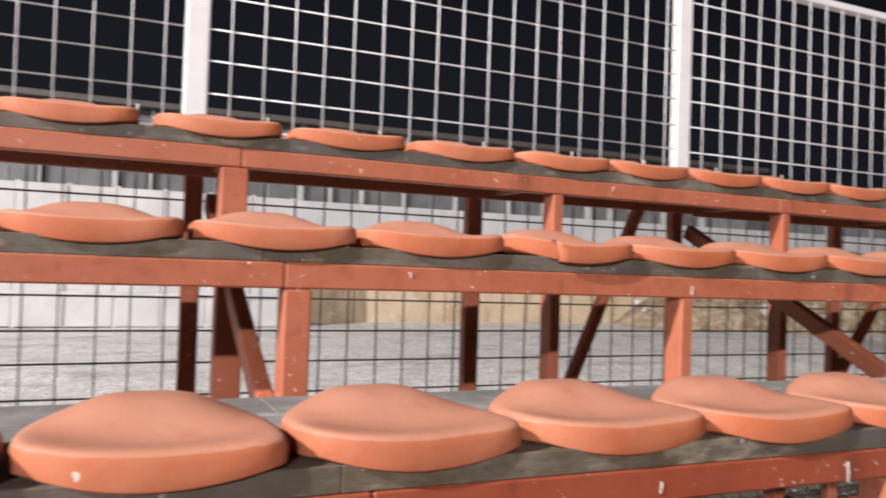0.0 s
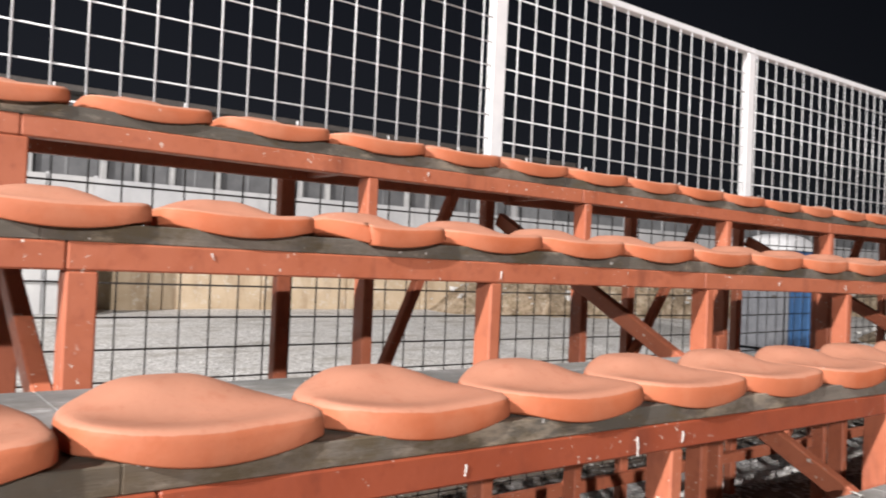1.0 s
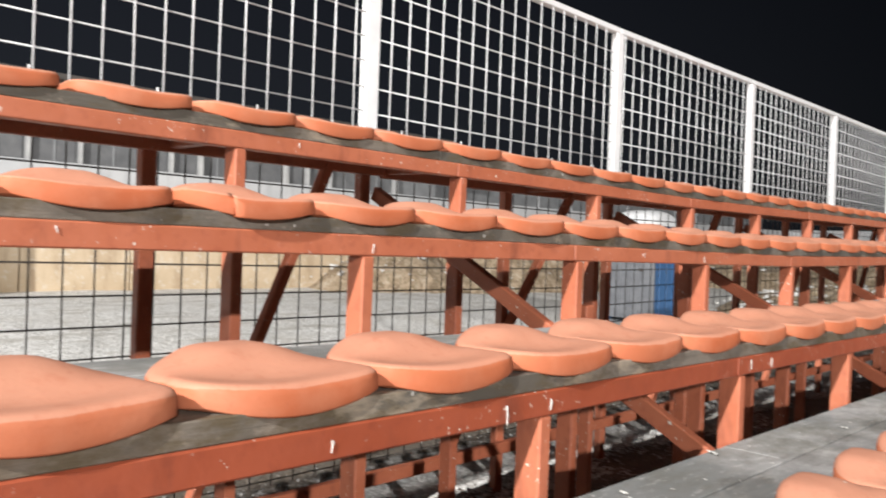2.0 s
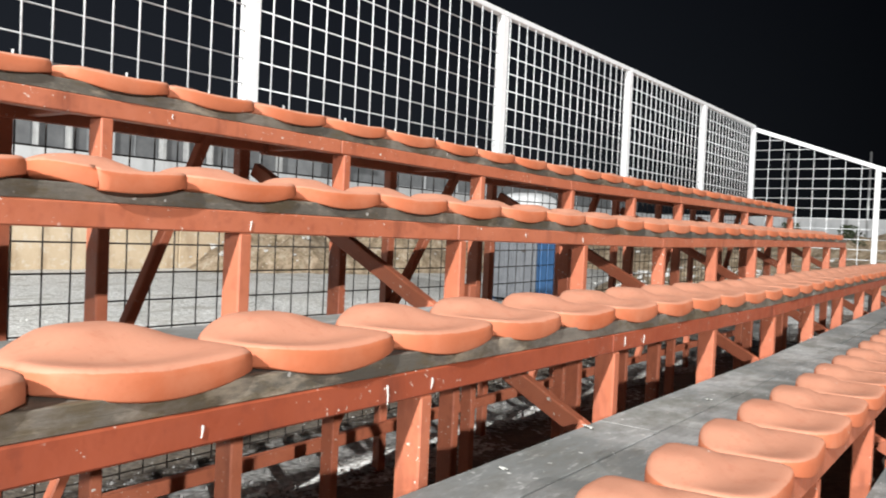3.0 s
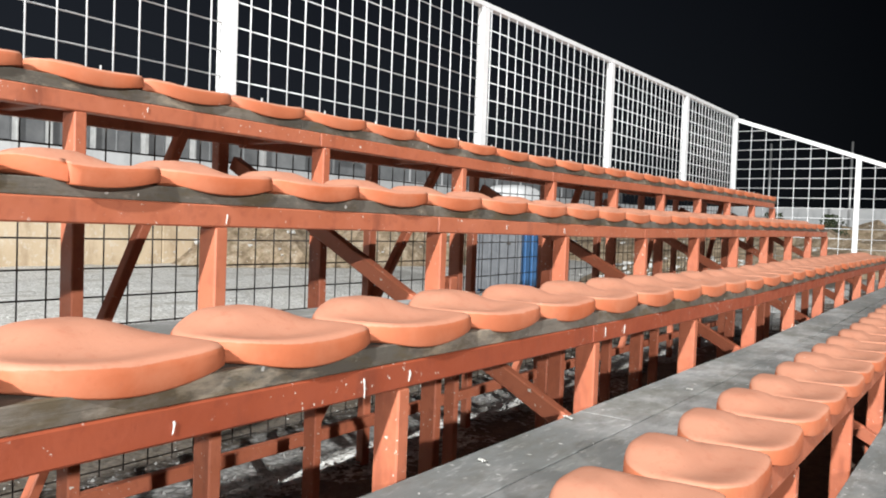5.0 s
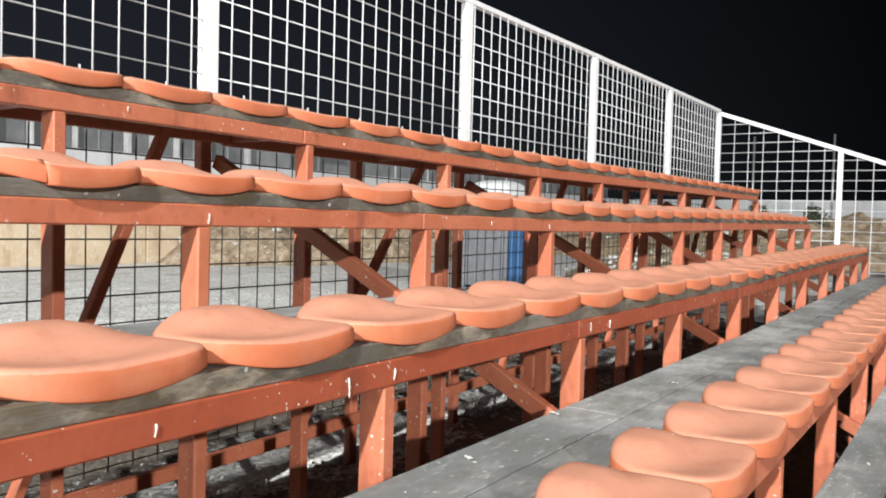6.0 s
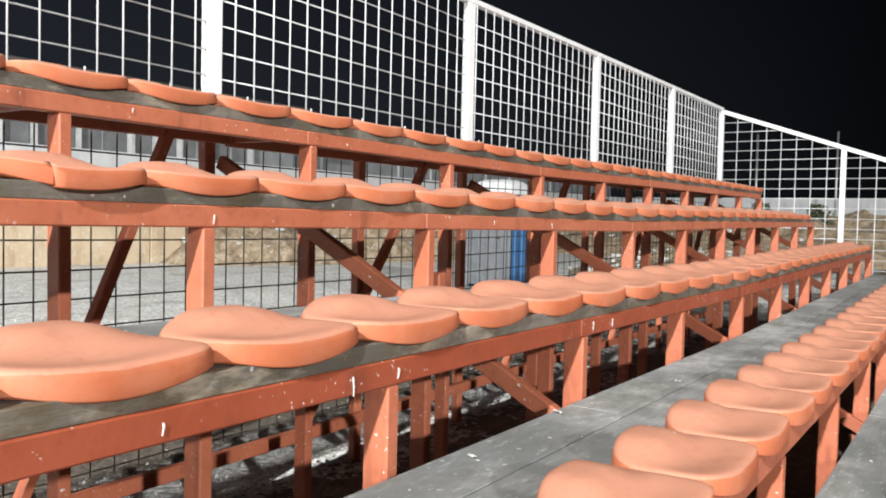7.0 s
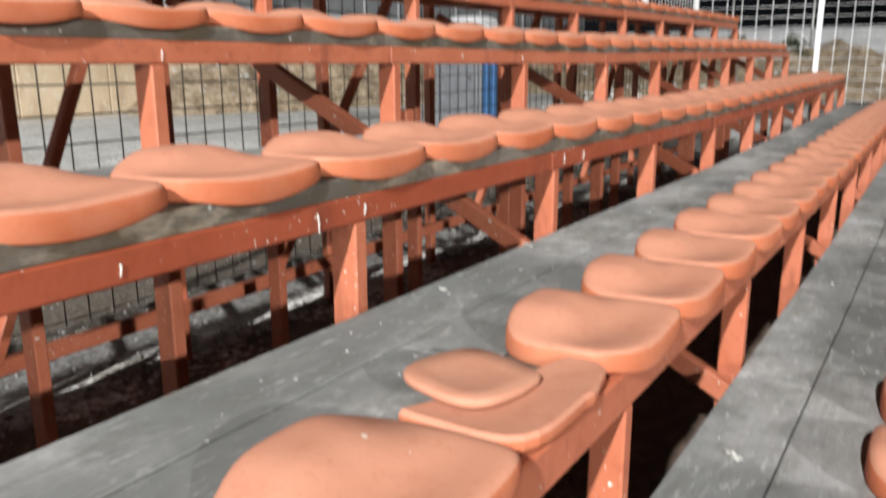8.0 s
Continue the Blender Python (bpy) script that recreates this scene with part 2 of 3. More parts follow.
RED, DEEPRED, SEAT = make_red_paint(), make_deep_red(), make_seat_plastic()
BOARD = make_grey_board("weathered_grey_board", 1.22, (0.150, 0.152, 0.135), 0.96)
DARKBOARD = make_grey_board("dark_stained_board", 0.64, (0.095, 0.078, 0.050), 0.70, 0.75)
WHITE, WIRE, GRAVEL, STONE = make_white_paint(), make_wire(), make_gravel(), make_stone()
TAN, PALE, EARTH = make_tan_wall(), make_pale_wall(), make_earth()
SHED = plain("dull_grey_sheet", (0.16, 0.165, 0.17), (0.24, 0.245, 0.25), 0.7, 2)
GLASS = plain("grey_window_glass", (0.10, 0.102, 0.106), (0.16, 0.162, 0.165), 0.45, 2)
SHEET = plain("dirty_white_sheet", (0.40, 0.40, 0.40), (0.52, 0.52, 0.51), 0.6, 1.2)
FRAME = plain("grey_window_frame", (0.30, 0.30, 0.30), (0.46, 0.46, 0.45), 0.7, 3)
ROOF = plain("dark_roof_sheet", (0.05, 0.045, 0.04), (0.08, 0.07, 0.065), 0.6)
GREYPLASTIC = plain("grey_moulded_plastic", (0.105, 0.11, 0.122), (0.16, 0.166, 0.178), 0.45)
BLUEPLASTIC = plain("blue_moulded_plastic", (0.035, 0.105, 0.24), (0.06, 0.15, 0.31), 0.45)
WHITEPLASTIC = plain("white_translucent_plastic", (0.50, 0.51, 0.52), (0.62, 0.62, 0.62), 0.4)
STEEL = plain("zinc_steel", (0.42, 0.42, 0.42), (0.6, 0.6, 0.6), 0.4, 30, 0.7)
LEAF = plain("dull_green_leaves", (0.028, 0.040, 0.018), (0.055, 0.075, 0.030), 0.7, 3)
DARKSTEEL = plain("dark_brown_wire", (0.035, 0.03, 0.028), (0.07, 0.055, 0.045), 0.7, 25)
BLEACHED = plain("bleached_orange_plastic", (0.42, 0.185, 0.115), (0.50, 0.245, 0.16), 0.7, 9)
PAPER = plain("dirty_white_paper", (0.6, 0.6, 0.57), (0.75, 0.74, 0.7), 0.8, 30)


# ---- mesh helpers ----
def mesh_of(bm, material, smooth=False):
    me = bpy.data.meshes.new("mesh")
    bm.to_mesh(me)
    bm.free()
    me.materials.append(material)
    if smooth:
        me.shade_smooth()
    return me


BOXES = {}


def box_mesh(sx, sy, sz, material, bevel=0.004):
    """A box mesh about its centre with worn, bevelled edges; alike boxes share it."""
    key = (round(sx, 3), round(sy, 3), round(sz, 3), material.name, bevel)
    if key not in BOXES:
        bm = bmesh.new()
        bmesh.ops.create_cube(bm, size=1.0)
        bmesh.ops.scale(bm, vec=(sx, sy, sz), verts=bm.verts)
        if bevel:
            bmesh.ops.bevel(bm, geom=bm.edges[:], offset=bevel, segments=1, affect="EDGES")
        BOXES[key] = mesh_of(bm, material)
    return BOXES[key]


def rod_mesh(length, radius, material, sides=6):
    """A round bar along z from its middle; alike bars share it."""
    key = ("rod", round(length, 3), radius, material.name, sides)
    if key not in BOXES:
        bm = bmesh.new()
        bmesh.ops.create_cone(bm, cap_ends=True, segments=sides, radius1=radius, radius2=radius, depth=length)
        BOXES[key] = mesh_of(bm, material, True)
    return BOXES[key]


def child(name, me, parent, m, label=""):
    ob = new(name, me)
    ob.parent = parent
    ob.matrix_basis = m
    if label:
        ob["label"] = label
    return ob


def part(name, bm, material, parent, label="", smooth=False):
    return child(name, mesh_of(bm, material, smooth), parent, Matrix(), label)


def between(a, b):
    """The pose of a bar along z between two points, and its length."""
    a, b = Vector(a), Vector(b)
    return Matrix.Translation((a + b) / 2) @ (b - a).to_track_quat("Z", "Y").to_matrix().to_4x4(), (b - a).length


# ---- the plan of the stand ----
BAY = 1.25
FIRST, LAST = -3, 9                       # frames along the stand
X0, X1 = FIRST * BAY - 0.07, LAST * BAY - 0.22
# tiers: front of the beam (y), underside of the beam, top of the boards


def fx(k):
    """Where frame k stands; the later bays are shortened to fit the camera's view."""
    return k * BAY - (0.07 if k < 0 else 0.0) - 0.06 * max(0, k - 3)


TIERS = [(-0.02, 0.420, 0.560), (0.742, 0.852, 0.950), (1.500, 1.190, 1.314), (2.262, 1.597, 1.718), (3.000, 1.998, 2.117)]
POST_X = [0.10, 0.10, 0.11, 0.11, 0.11]   # post centres beyond each frame line


def post_x(row, k):
    """Where the post of a tier stands at frame k; the top tier's first ones are shifted to fit the camera's view."""
    return fx(k) + POST_X[row] - (0.05 if row == 4 and k < 1 else 0.0)


EDGE = [0.004, 0.004, 0.052, 0.050, 0.050]   # bare plank edge that shows above each front beam
INSET = [0.034, 0.034, 0.0, 0.0, 0.0]        # the lower tiers' planks start behind their beam
BACK = 3.62
END = 11.36                               # line of the end fence
VIEW_DZ = [(-9.0, 0.0), (-1.25, 0.0), (1.25, -0.010), (3.75, -0.024), (6.25, 0.002), (8.75, 0.020), (12.0, 0.038)]


def view_dz(x):
    """Height offset along the stand, shaped to fit the camera's view."""
    return float(np.interp(x, [p[0] for p in VIEW_DZ], [p[1] for p in VIEW_DZ]))


rng = random.Random(7)

# ---- ground ----
def build_ground():
    n = 150
    verts, faces = [], []
    xs = [-400] + [-14 + i * 0.42 for i in range(n)] + [400]
    ys = [-400] + [-6 + j * 0.42 for j in range(90)] + [400]
    for j, y in enumerate(ys):
        for i, x in enumerate(xs):
            z = 0.045 * noise.noise((x * 0.5, y * 0.5, 0.0)) + 0.03 * noise.noise((x * 2.1, y * 2.1, 3.0)) if abs(x) < 100 and abs(y) < 100 else 0.0
            if y < 3.4:
                z *= 0.3
            verts.append((x, y, z))
    w = len(xs)
    for j in range(len(ys) - 1):
        for i in range(w - 1):
            faces.append((j * w + i, j * w + i + 1, (j + 1) * w + i + 1, (j + 1) * w + i))
    me = bpy.data.meshes.new("ground")
    me.from_pydata(verts, [], faces)
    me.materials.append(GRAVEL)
    me.shade_smooth()
    tagged(new("ground", me), "pale crushed-stone gravel yard with the stand's shade painted in beneath it", "ground", kind="structure")


build_ground()


# ---- seats ----
def seat_height(s, t):
    """The moulded top of a seat: a hump towards the back, a dish and a low front; s across, t from front (-1) to back (1)."""
    b = min(max((t + 0.32) / 0.68, 0.0), 1.0)
    b = b * b * (3 - 2 * b)
    crest = 1 / (1 + (abs(s) / 0.66) ** 4)
    dish = math.exp(-(s * s / 0.40 + (t + 0.32) ** 2 / 0.12))
    lobes = 0.012 * s * s * (1 - b)
    fall = 0.010 * max(0.0, t - 0.55) ** 2
    return 0.048 + b * (0.051 * crest - 0.005) - 0.009 * dish + lobes - fall


def seat_bm(hw=0.2195, depth=0.352, front=-0.014):
    """A backless moulded seat: rounded plan, a soft rim, a dish and a raised rear; y = 0 is the edge of the board."""
    bm = bmesh.new()
    hd = depth / 2
    yc = front + hd
    sides = 56
    rings = [(0.992, 0.0), (1.0, 0.06), (1.0, 0.38), (0.996, 0.64), (0.983, 0.81), (0.956, 0.92), (0.908, 0.978), (0.83, 1.0), (0.70, 1.0), (0.56, 1.0), (0.36, 1.0), (0.17, 1.0)]
    rows = []
    for r, f in rings:
        row = []
        for i in range(sides):
            a = 2 * math.pi * i / sides
            c, s = math.cos(a), math.sin(a)
            p = 2.7 if s > 0 else (9.0 if c > 0 else 5.0)
            k = (abs(c) ** p + abs(s) ** p) ** (-1 / p)
            u, v = r * k * c, r * k * s
            z = seat_height(u, v) * f
            if v < -0.30 and r > 0.9:
                lip = min(1.0, (-v - 0.30) / 0.5) * (1 - f)
                z += lip * min(0.036 * u * u - 0.019, 0.008)
            bow = (0.003 if u > 0 else 0.046) * u * u * max(0.0, -v)
            row.append(bm.verts.new((u * hw, yc + v * hd + bow, z)))
        rows.append(row)
    for a, b in zip(rows, rows[1:]):
        for i in range(sides):
            j = (i + 1) % sides
            bm.faces.new((a[i], a[j], b[j], b[i]))
    top = bm.verts.new((0, yc, seat_height(0, 0)))
    for i in range(sides):
        bm.faces.new((rows[-1][i], rows[-1][(i + 1) % sides], top))
    bm.faces.new(list(reversed(rows[0])))
    return bm


def bolt_mesh():
    key = ("bolt",)
    if key not in BOXES:
        bm = bmesh.new()
        bmesh.ops.create_cone(bm, cap_ends=True, segments=8, radius1=0.005, radius2=0.005, depth=0.13)
        bmesh.ops.create_cone(bm, cap_ends=True, segments=6, radius1=0.012, radius2=0.012, depth=0.008, matrix=Matrix.Translation((0, 0, -0.058)))
        BOXES[key] = mesh_of(bm, STEEL)
    return BOXES[key]


# ---- the stand ----
stand = new("bleacher_stand")
tagged(stand, "red-painted steel bleacher stand with five stepped tiers of weathered grey boards", "bleachers")


def build_stand():
    for row, (y, under, top) in enumerate(TIERS):
        board = EDGE[row]
        beam_h = top - board - under
        deep = INSET[row] - 0.004 if INSET[row] else 0.06
        # front beams, in lengths of two bays, butted over the posts
        for k in range(FIRST, LAST, 2):
            xa, xb = fx(k) + (0.06 if k > FIRST else 0.0), min(fx(k + 2) + 0.058, X1)
            za, zb = under + beam_h / 2 + view_dz(xa), under + beam_h / 2 + view_dz(xb)
            a = math.atan2(zb - za, xb - xa)
            child("front_beam", box_mesh(xb - xa, deep, beam_h, DEEPRED if row == 2 else RED, 0.005), stand, Matrix.Translation(((xa + xb) / 2, y + deep / 2, (za + zb) / 2)) @ Matrix.Rotation(-a, 4, "Y"))
        # posts down to the ground
        for k in range(FIRST, LAST + 1):
            x = post_x(row, k)
            h = under + view_dz(x) - 0.001
            if k == -1:
                wide = (0.075, 0.075, 0.075, 0.075, 0.095)[row]
                child("post", box_mesh(wide, 0.085, round(h + 0.03, 2), RED, 0.005), stand, Matrix.Translation((x + 0.025 - wide / 2, y + 0.0435, h - round(h + 0.03, 2) / 2)))
                continue
            child("post", box_mesh(0.05, 0.085, round(h + 0.03, 2), RED, 0.005), stand, Matrix.Translation((x + rng.uniform(-0.004, 0.004), y + 0.0435, h - round(h + 0.03, 2) / 2)) @ Matrix.Rotation(rng.uniform(-0.006, 0.006), 4, "Y"))
    # rear posts and the rail low along the back
    for k in range(FIRST, LAST + 1):
        x = fx(k) - 0.03
        child("rear_post", box_mesh(0.07, 0.06, 2.10, RED, 0.005), stand, Matrix.Translation((x, BACK + 0.03, 1.02 + view_dz(x))))
    for k in range(FIRST, LAST, 2):
        xa, xb = fx(k) + 0.06, fx(k + 2) + 0.058
        child("lower_rail", box_mesh(xb - xa, 0.05, 0.075, RED, 0.005), stand, Matrix.Translation(((xa + xb) / 2, BACK - 0.026, 0.30)))
        child("rear_beam", box_mesh(xb - xa, 0.045, 0.075, RED, 0.005), stand, Matrix.Translation(((xa + xb) / 2, BACK - 0.026, 2.052 + (view_dz(xa) + view_dz(xb)) / 2)))
    child("packing_block", box_mesh(0.075, 0.06, 0.08, RED, 0.006), stand, Matrix.Translation((1.47, 2.31, 1.343)) @ Matrix.Rotation(0.12, 4, "Z"))
    # unseen panel added to keep low light off the ground underneath
    child("kick_panel", box_mesh(X1 - X0, 0.03, 0.40, RED, 0.004), stand, Matrix.Translation(((X0 + X1) / 2, 0.09, 0.21)))
    # raking stringers under the tiers, in every second frame
    for k in range(FIRST, LAST + 1, 2):
        x = fx(k) + 0.04
        a, b = (x, 0.20, 0.125), (x, 3.62, 1.915)
        m, length = between(a, b)
        child("stringer", box_mesh(0.05, 0.075, length, RED, 0.005), stand, m)
    # raking braces along the back
    for k in range(0, LAST, 2):
        xa, xb = fx(k + 1) - (0.31 if k == 0 else 0.60), fx(k) + (0.17 if k == 0 else -0.61)
        m, length = between((xa, BACK - 0.035, 2.06), (xb, BACK - 0.035, 0.32))
        child("brace", box_mesh(0.06, 0.05, length, RED, 0.005), stand, m)
    # cross bars that carry the boards at every frame
    for row, (y, under, top) in enumerate(TIERS):
        depth = (TIERS[row + 1][0] - y - 0.02) if row < 4 else BACK - y
        for k in range(FIRST, LAST + 1):
            x = post_x(row, k)
            child("bearer", box_mesh(0.05, depth - 0.09, 0.034, RED, 0.004), stand, Matrix.Translation((x, y + 0.088 + (depth - 0.09) / 2, top - max(EDGE[row], 0.05) - 0.019 + view_dz(x))))


def build_boards():
    for row, (y, under, top) in enumerate(TIERS):
        depth = (TIERS[row + 1][0] - y - 0.012) if row < 4 else 0.655
        width = (depth - INSET[row]) / 3
        for j in range(3):
            x = X0
            while x < X1 - 0.05:
                run = 2.5 if x > X0 else (1.25 if j % 2 else 2.5)
                xb = min(x + run, X1)
                if X1 - xb < 0.4:
                    xb = X1
                za, zb = view_dz(x), view_dz(xb)
                a = math.atan2(zb - za, xb - x)
                wob = rng.uniform(-0.0004, 0.0004)
                thick = EDGE[row] - 0.002 if j == 0 and not INSET[row] else 0.046
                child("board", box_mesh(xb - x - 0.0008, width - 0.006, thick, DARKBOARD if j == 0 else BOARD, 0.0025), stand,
                      Matrix.Translation(((x + xb) / 2, y + INSET[row] + (j + 0.5) * width, top - 0.0015 - thick / 2 + (za + zb) / 2 + wob)) @ Matrix.Rotation(-a, 4, "Y") @ Matrix.Rotation(rng.uniform(-0.004, 0.004), 4, "X"))
                x = xb


build_stand()


def build_cracked_seat(x, y, z):
    """A seat split from front to back; the smaller piece has tipped."""
    big, small = seat_bm(), seat_bm()
    cut = dict(plane_co=(-0.075, 0, 0), plane_no=(1.0, 0.25, 0.12))
    for bm, outer in ((big, False), (small, True)):
        bmesh.ops.bisect_plane(bm, geom=bm.verts[:] + bm.edges[:] + bm.faces[:], clear_outer=outer, clear_inner=not outer, **cut)
        bmesh.ops.holes_fill(bm, edges=[e for e in bm.edges if e.is_boundary], sides=0)
    ob = new("cracked_seat", mesh_of(big, SEAT, True))
    tagged(ob, "cracked orange plastic seat split into two tipped pieces", "seat", "seats on the stand")
    ob.matrix_basis = Matrix.Translation((x + 0.004, y - 0.014, z - 0.002))
    child("split_piece", mesh_of(small, SEAT, True), ob, Matrix.Translation((-0.004, 0.006, 0.003)) @ Euler((radians(-1), radians(2), radians(-5))).to_matrix().to_4x4(), "split-off side of the seat")


def build_seats():
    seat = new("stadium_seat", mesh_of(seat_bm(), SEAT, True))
    tagged(seat, "faded orange moulded plastic backless seat bolted to a grey board", "seat", "seats on the stand")
    child("screw_cap", rod_mesh(0.006, 0.007, SEAT, 10), seat, Matrix.Translation((0.01, 0.165, seat_height(0.05, -0.03) - 0.002)), "small flush screw cap")
    first = True
    # where the first joint between two seats falls, and the pitch
    starts = [(0.03, 0.450), (-0.020, 0.449), (-0.004, 0.449), (-0.100, 0.446), (0.33, 0.445)]
    # towards the near end the seats stand wider apart
    spread = [1.0, 1.0, 1.03, 1.045, 1.09]
    for row, (y, under, top) in enumerate(TIERS):
        joint, pitch = starts[row]
        n0 = math.ceil((X0 + 0.02 - joint) / pitch)
        n1 = math.floor((X1 - 0.01 - joint) / pitch)
        for n in range(n0, n1):
            x = joint + (n + 0.5) * pitch
            if x < -0.2:
                x *= spread[row]
            if row == 1 and n == -1:
                continue
            if row == 3 and n == -1:
                build_cracked_seat(x, y, top + view_dz(x))
                continue
            m = Matrix.Translation((x + rng.uniform(-0.006, 0.006), y + (-0.022 if row < 2 else -0.004) + rng.uniform(-0.004, 0.006), top + 0.0005 + view_dz(x))) @ Matrix.Rotation(rng.gauss(0, 0.02), 4, "Z")
            if first:
                seat.matrix_basis, first = m, False
            else:
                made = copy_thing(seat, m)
                if row == 4:
                    child("bolt", bolt_mesh(), made, Matrix.Translation((pitch / 2, 0.33, 0.06)), "small zinc bolt")


build_seats()


def slab_bm(hw, hd, th, p=3.2, sides=32):
    """A thin rounded plate, slightly dished."""
    bm = bmesh.new()
    rows = []
    for r, z in ((0.97, 0.0), (1.0, 0.3 * th), (1.0, 0.75 * th), (0.96, th), (0.6, th - 0.005), (0.25, th - 0.009)):
        row = []
        for i in range(sides):
            c, q = math.cos(2 * math.pi * i / sides), math.sin(2 * math.pi * i / sides)
            k = (abs(c) ** p + abs(q) ** p) ** (-1 / p) * (1 + 0.03 * math.sin(5.0 * i) * (c > 0.2))
            row.append(bm.verts.new((r * k * c * hw, r * k * q * hd, z)))
        rows.append(row)
    for a, b in zip(rows, rows[1:]):
        for i in range(sides):
            bm.faces.new((a[i], a[(i + 1) % sides], b[(i + 1) % sides], b[i]))
    bm.faces.new(rows[-1])
    bm.faces.new(list(reversed(rows[0])))
    return bm


def build_broken_seat():
    """The seat whose moulding has snapped: a low torn shell with the loose top plate lying on it."""
    y, under, top = TIERS[1]
    bm = slab_bm(0.215, 0.165, 0.034, 4.5, 48)
    bmesh.ops.bisect_plane(bm, geom=bm.verts[:] + bm.edges[:] + bm.faces[:], plane_co=(0.06, 0.0, 0), plane_no=(0.38, 1.0, 0), clear_outer=True)
    bmesh.ops.holes_fill(bm, edges=[e for e in bm.edges if e.is_boundary], sides=0)
    bmesh.ops.translate(bm, vec=(0, 0.152, 0), verts=bm.verts[:])
    shell = new("broken_seat", mesh_of(bm, SEAT))
    tagged(shell, "broken orange plastic seat with its top plate snapped loose", "seat", "seats on the stand")
    shell.matrix_basis = Matrix.Translation((-0.222, y + 0.002, top + 0.0005))
    plate = child("loose_plate", mesh_of(slab_bm(0.125, 0.112, 0.020), BLEACHED, True), shell, Matrix.Translation((-0.03, 0.205, 0.036)) @ Euler((radians(3), radians(3), radians(-10))).to_matrix().to_4x4(), "snapped faded plastic plate")


build_broken_seat()


def build_droppings():
    """Pale drips that run down the beams."""
    for row, x, h in ((2, -0.06, 0.05), (2, 0.125, 0.03), (2, 0.128, 0.022), (3, 0.125, 0.032), (2, -0.62, 0.025), (2, 1.42, 0.035), (2, 1.62, 0.035), (3, 2.55, 0.03), (4, 0.33, 0.02), (3, -0.9, 0.018), (3, 1.9, 0.02)):
        y, under, top = TIERS[row]
        z0 = under + (top - EDGE[row] - under) * rng.uniform(0.55, 0.8)
        bm = bmesh.new()
        n = 7
        left, right = [], []
        for i in range(n):
            f = i / (n - 1)
            w = 0.0007 + 0.0032 * (1 - f) ** 1.6 * (0.5 + 0.5 * math.sin(f * 9.0 + x * 7 + 0.6) ** 2) * min(1.0, 0.35 + 4 * f)
            dx = 0.0022 * math.sin(f * 3 + x * 9)
            left.append(bm.verts.new((dx - w, 0, -f * h)))
            right.append(bm.verts.new((dx + w, 0, -f * h)))
        for i in range(n - 1):
            bm.faces.new((left[i], left[i + 1], right[i + 1], right[i]))
        bmesh.ops.recalc_face_normals(bm, faces=bm.faces[:])
        top_faces = bmesh.ops.extrude_face_region(bm, geom=bm.faces[:])
        bmesh.ops.translate(bm, vec=(0, -0.002, 0), verts=[v for v in top_faces["geom"] if isinstance(v, bmesh.types.BMVert)])
        bmesh.ops.recalc_face_normals(bm, faces=bm.faces[:])
        child("dropping", mesh_of(bm, PAPER), stand, Matrix.Translation((x, y - 0.0015, z0 + view_dz(x))), "dried white bird dropping")


build_droppings()


def build_litter():
    """Scraps of paper and cigarette ends on the boards."""
    for x, y, row, l, w in ((0.56, 0.60, 0, 0.06, 0.022), (1.03, 1.46, 1, 0.055, 0.014), (1.03, 1.11, 1, 0.04, 0.012), (3.8, 0.508, 0, 0.06, 0.03), (-0.045, 0.80, 1, 0.03, 0.02), (0.37, 1.41, 1, 0.03, 0.016), (1.9, 1.30, 1, 0.03, 0.01), (2.6, 0.60, 0, 0.035, 0.012)):
        bm = bmesh.new()
        g = [[bm.verts.new((l * (i / 4 - 0.5), w * (j / 2 - 0.5) * (1 - 0.3 * (i == 4)), 0.004 + 0.006 * math.sin(i * 1.3 + j + x * 7) ** 2)) for i in range(5)] for j in range(3)]
        for j in range(2):
            for i in range(4):
                bm.faces.new((g[j][i], g[j][i + 1], g[j + 1][i + 1], g[j + 1][i]))
        bmesh.ops.solidify(bm, geom=bm.faces[:], thickness=0.002)
        ob = new("paper_scrap", mesh_of(bm, PAPER))
        tagged(ob, "small crumpled scrap of dirty white paper on the boards", "litter", "litter on the boards")
        ob.matrix_basis = Matrix.Translation((x, y, TIERS[row][2] - 0.001 + view_dz(x))) @ Matrix.Rotation(rng.uniform(0, 6), 4, "Z")


build_litter()


def build_stones():
    """Loose stones over the gravel behind the stand."""
    verts, faces = [], []
    base = [(1, 0, 0), (-1, 0, 0), (0, 1, 0), (0, -1, 0), (0, 0, 1), (0, 0, -1)]
    tri = [(0, 2, 4), (2, 1, 4), (1, 3, 4), (3, 0, 4), (2, 0, 5), (1, 2, 5), (3, 1, 5), (0, 3, 5)]
    for i in range(7000):
        x, y = rng.uniform(-3, 11), 3.62 + 8.5 * rng.random() ** 1.7
        r = 0.006 + 0.014 * rng.random() ** 3
        o = len(verts)
        e = Euler((rng.uniform(0, 6), rng.uniform(0, 6), rng.uniform(0, 6))).to_matrix()
        for b in base:
            v = e @ Vector((b[0] * r * rng.uniform(0.7, 1.3), b[1] * r * rng.uniform(0.7, 1.3), b[2] * r * 0.8))
            verts.append((x + v.x, y + v.y, 0.012 + v.z))
        faces += [tuple(o + k for k in t) for t in tri]
    me = bpy.data.meshes.new("stones")
    me.from_pydata(verts, [], faces)
    me.materials.append(STONE)
    tagged(new("loose_stones", me), "loose pale crushed stones lying on the gravel", "stones", kind="stuff")


build_stones()


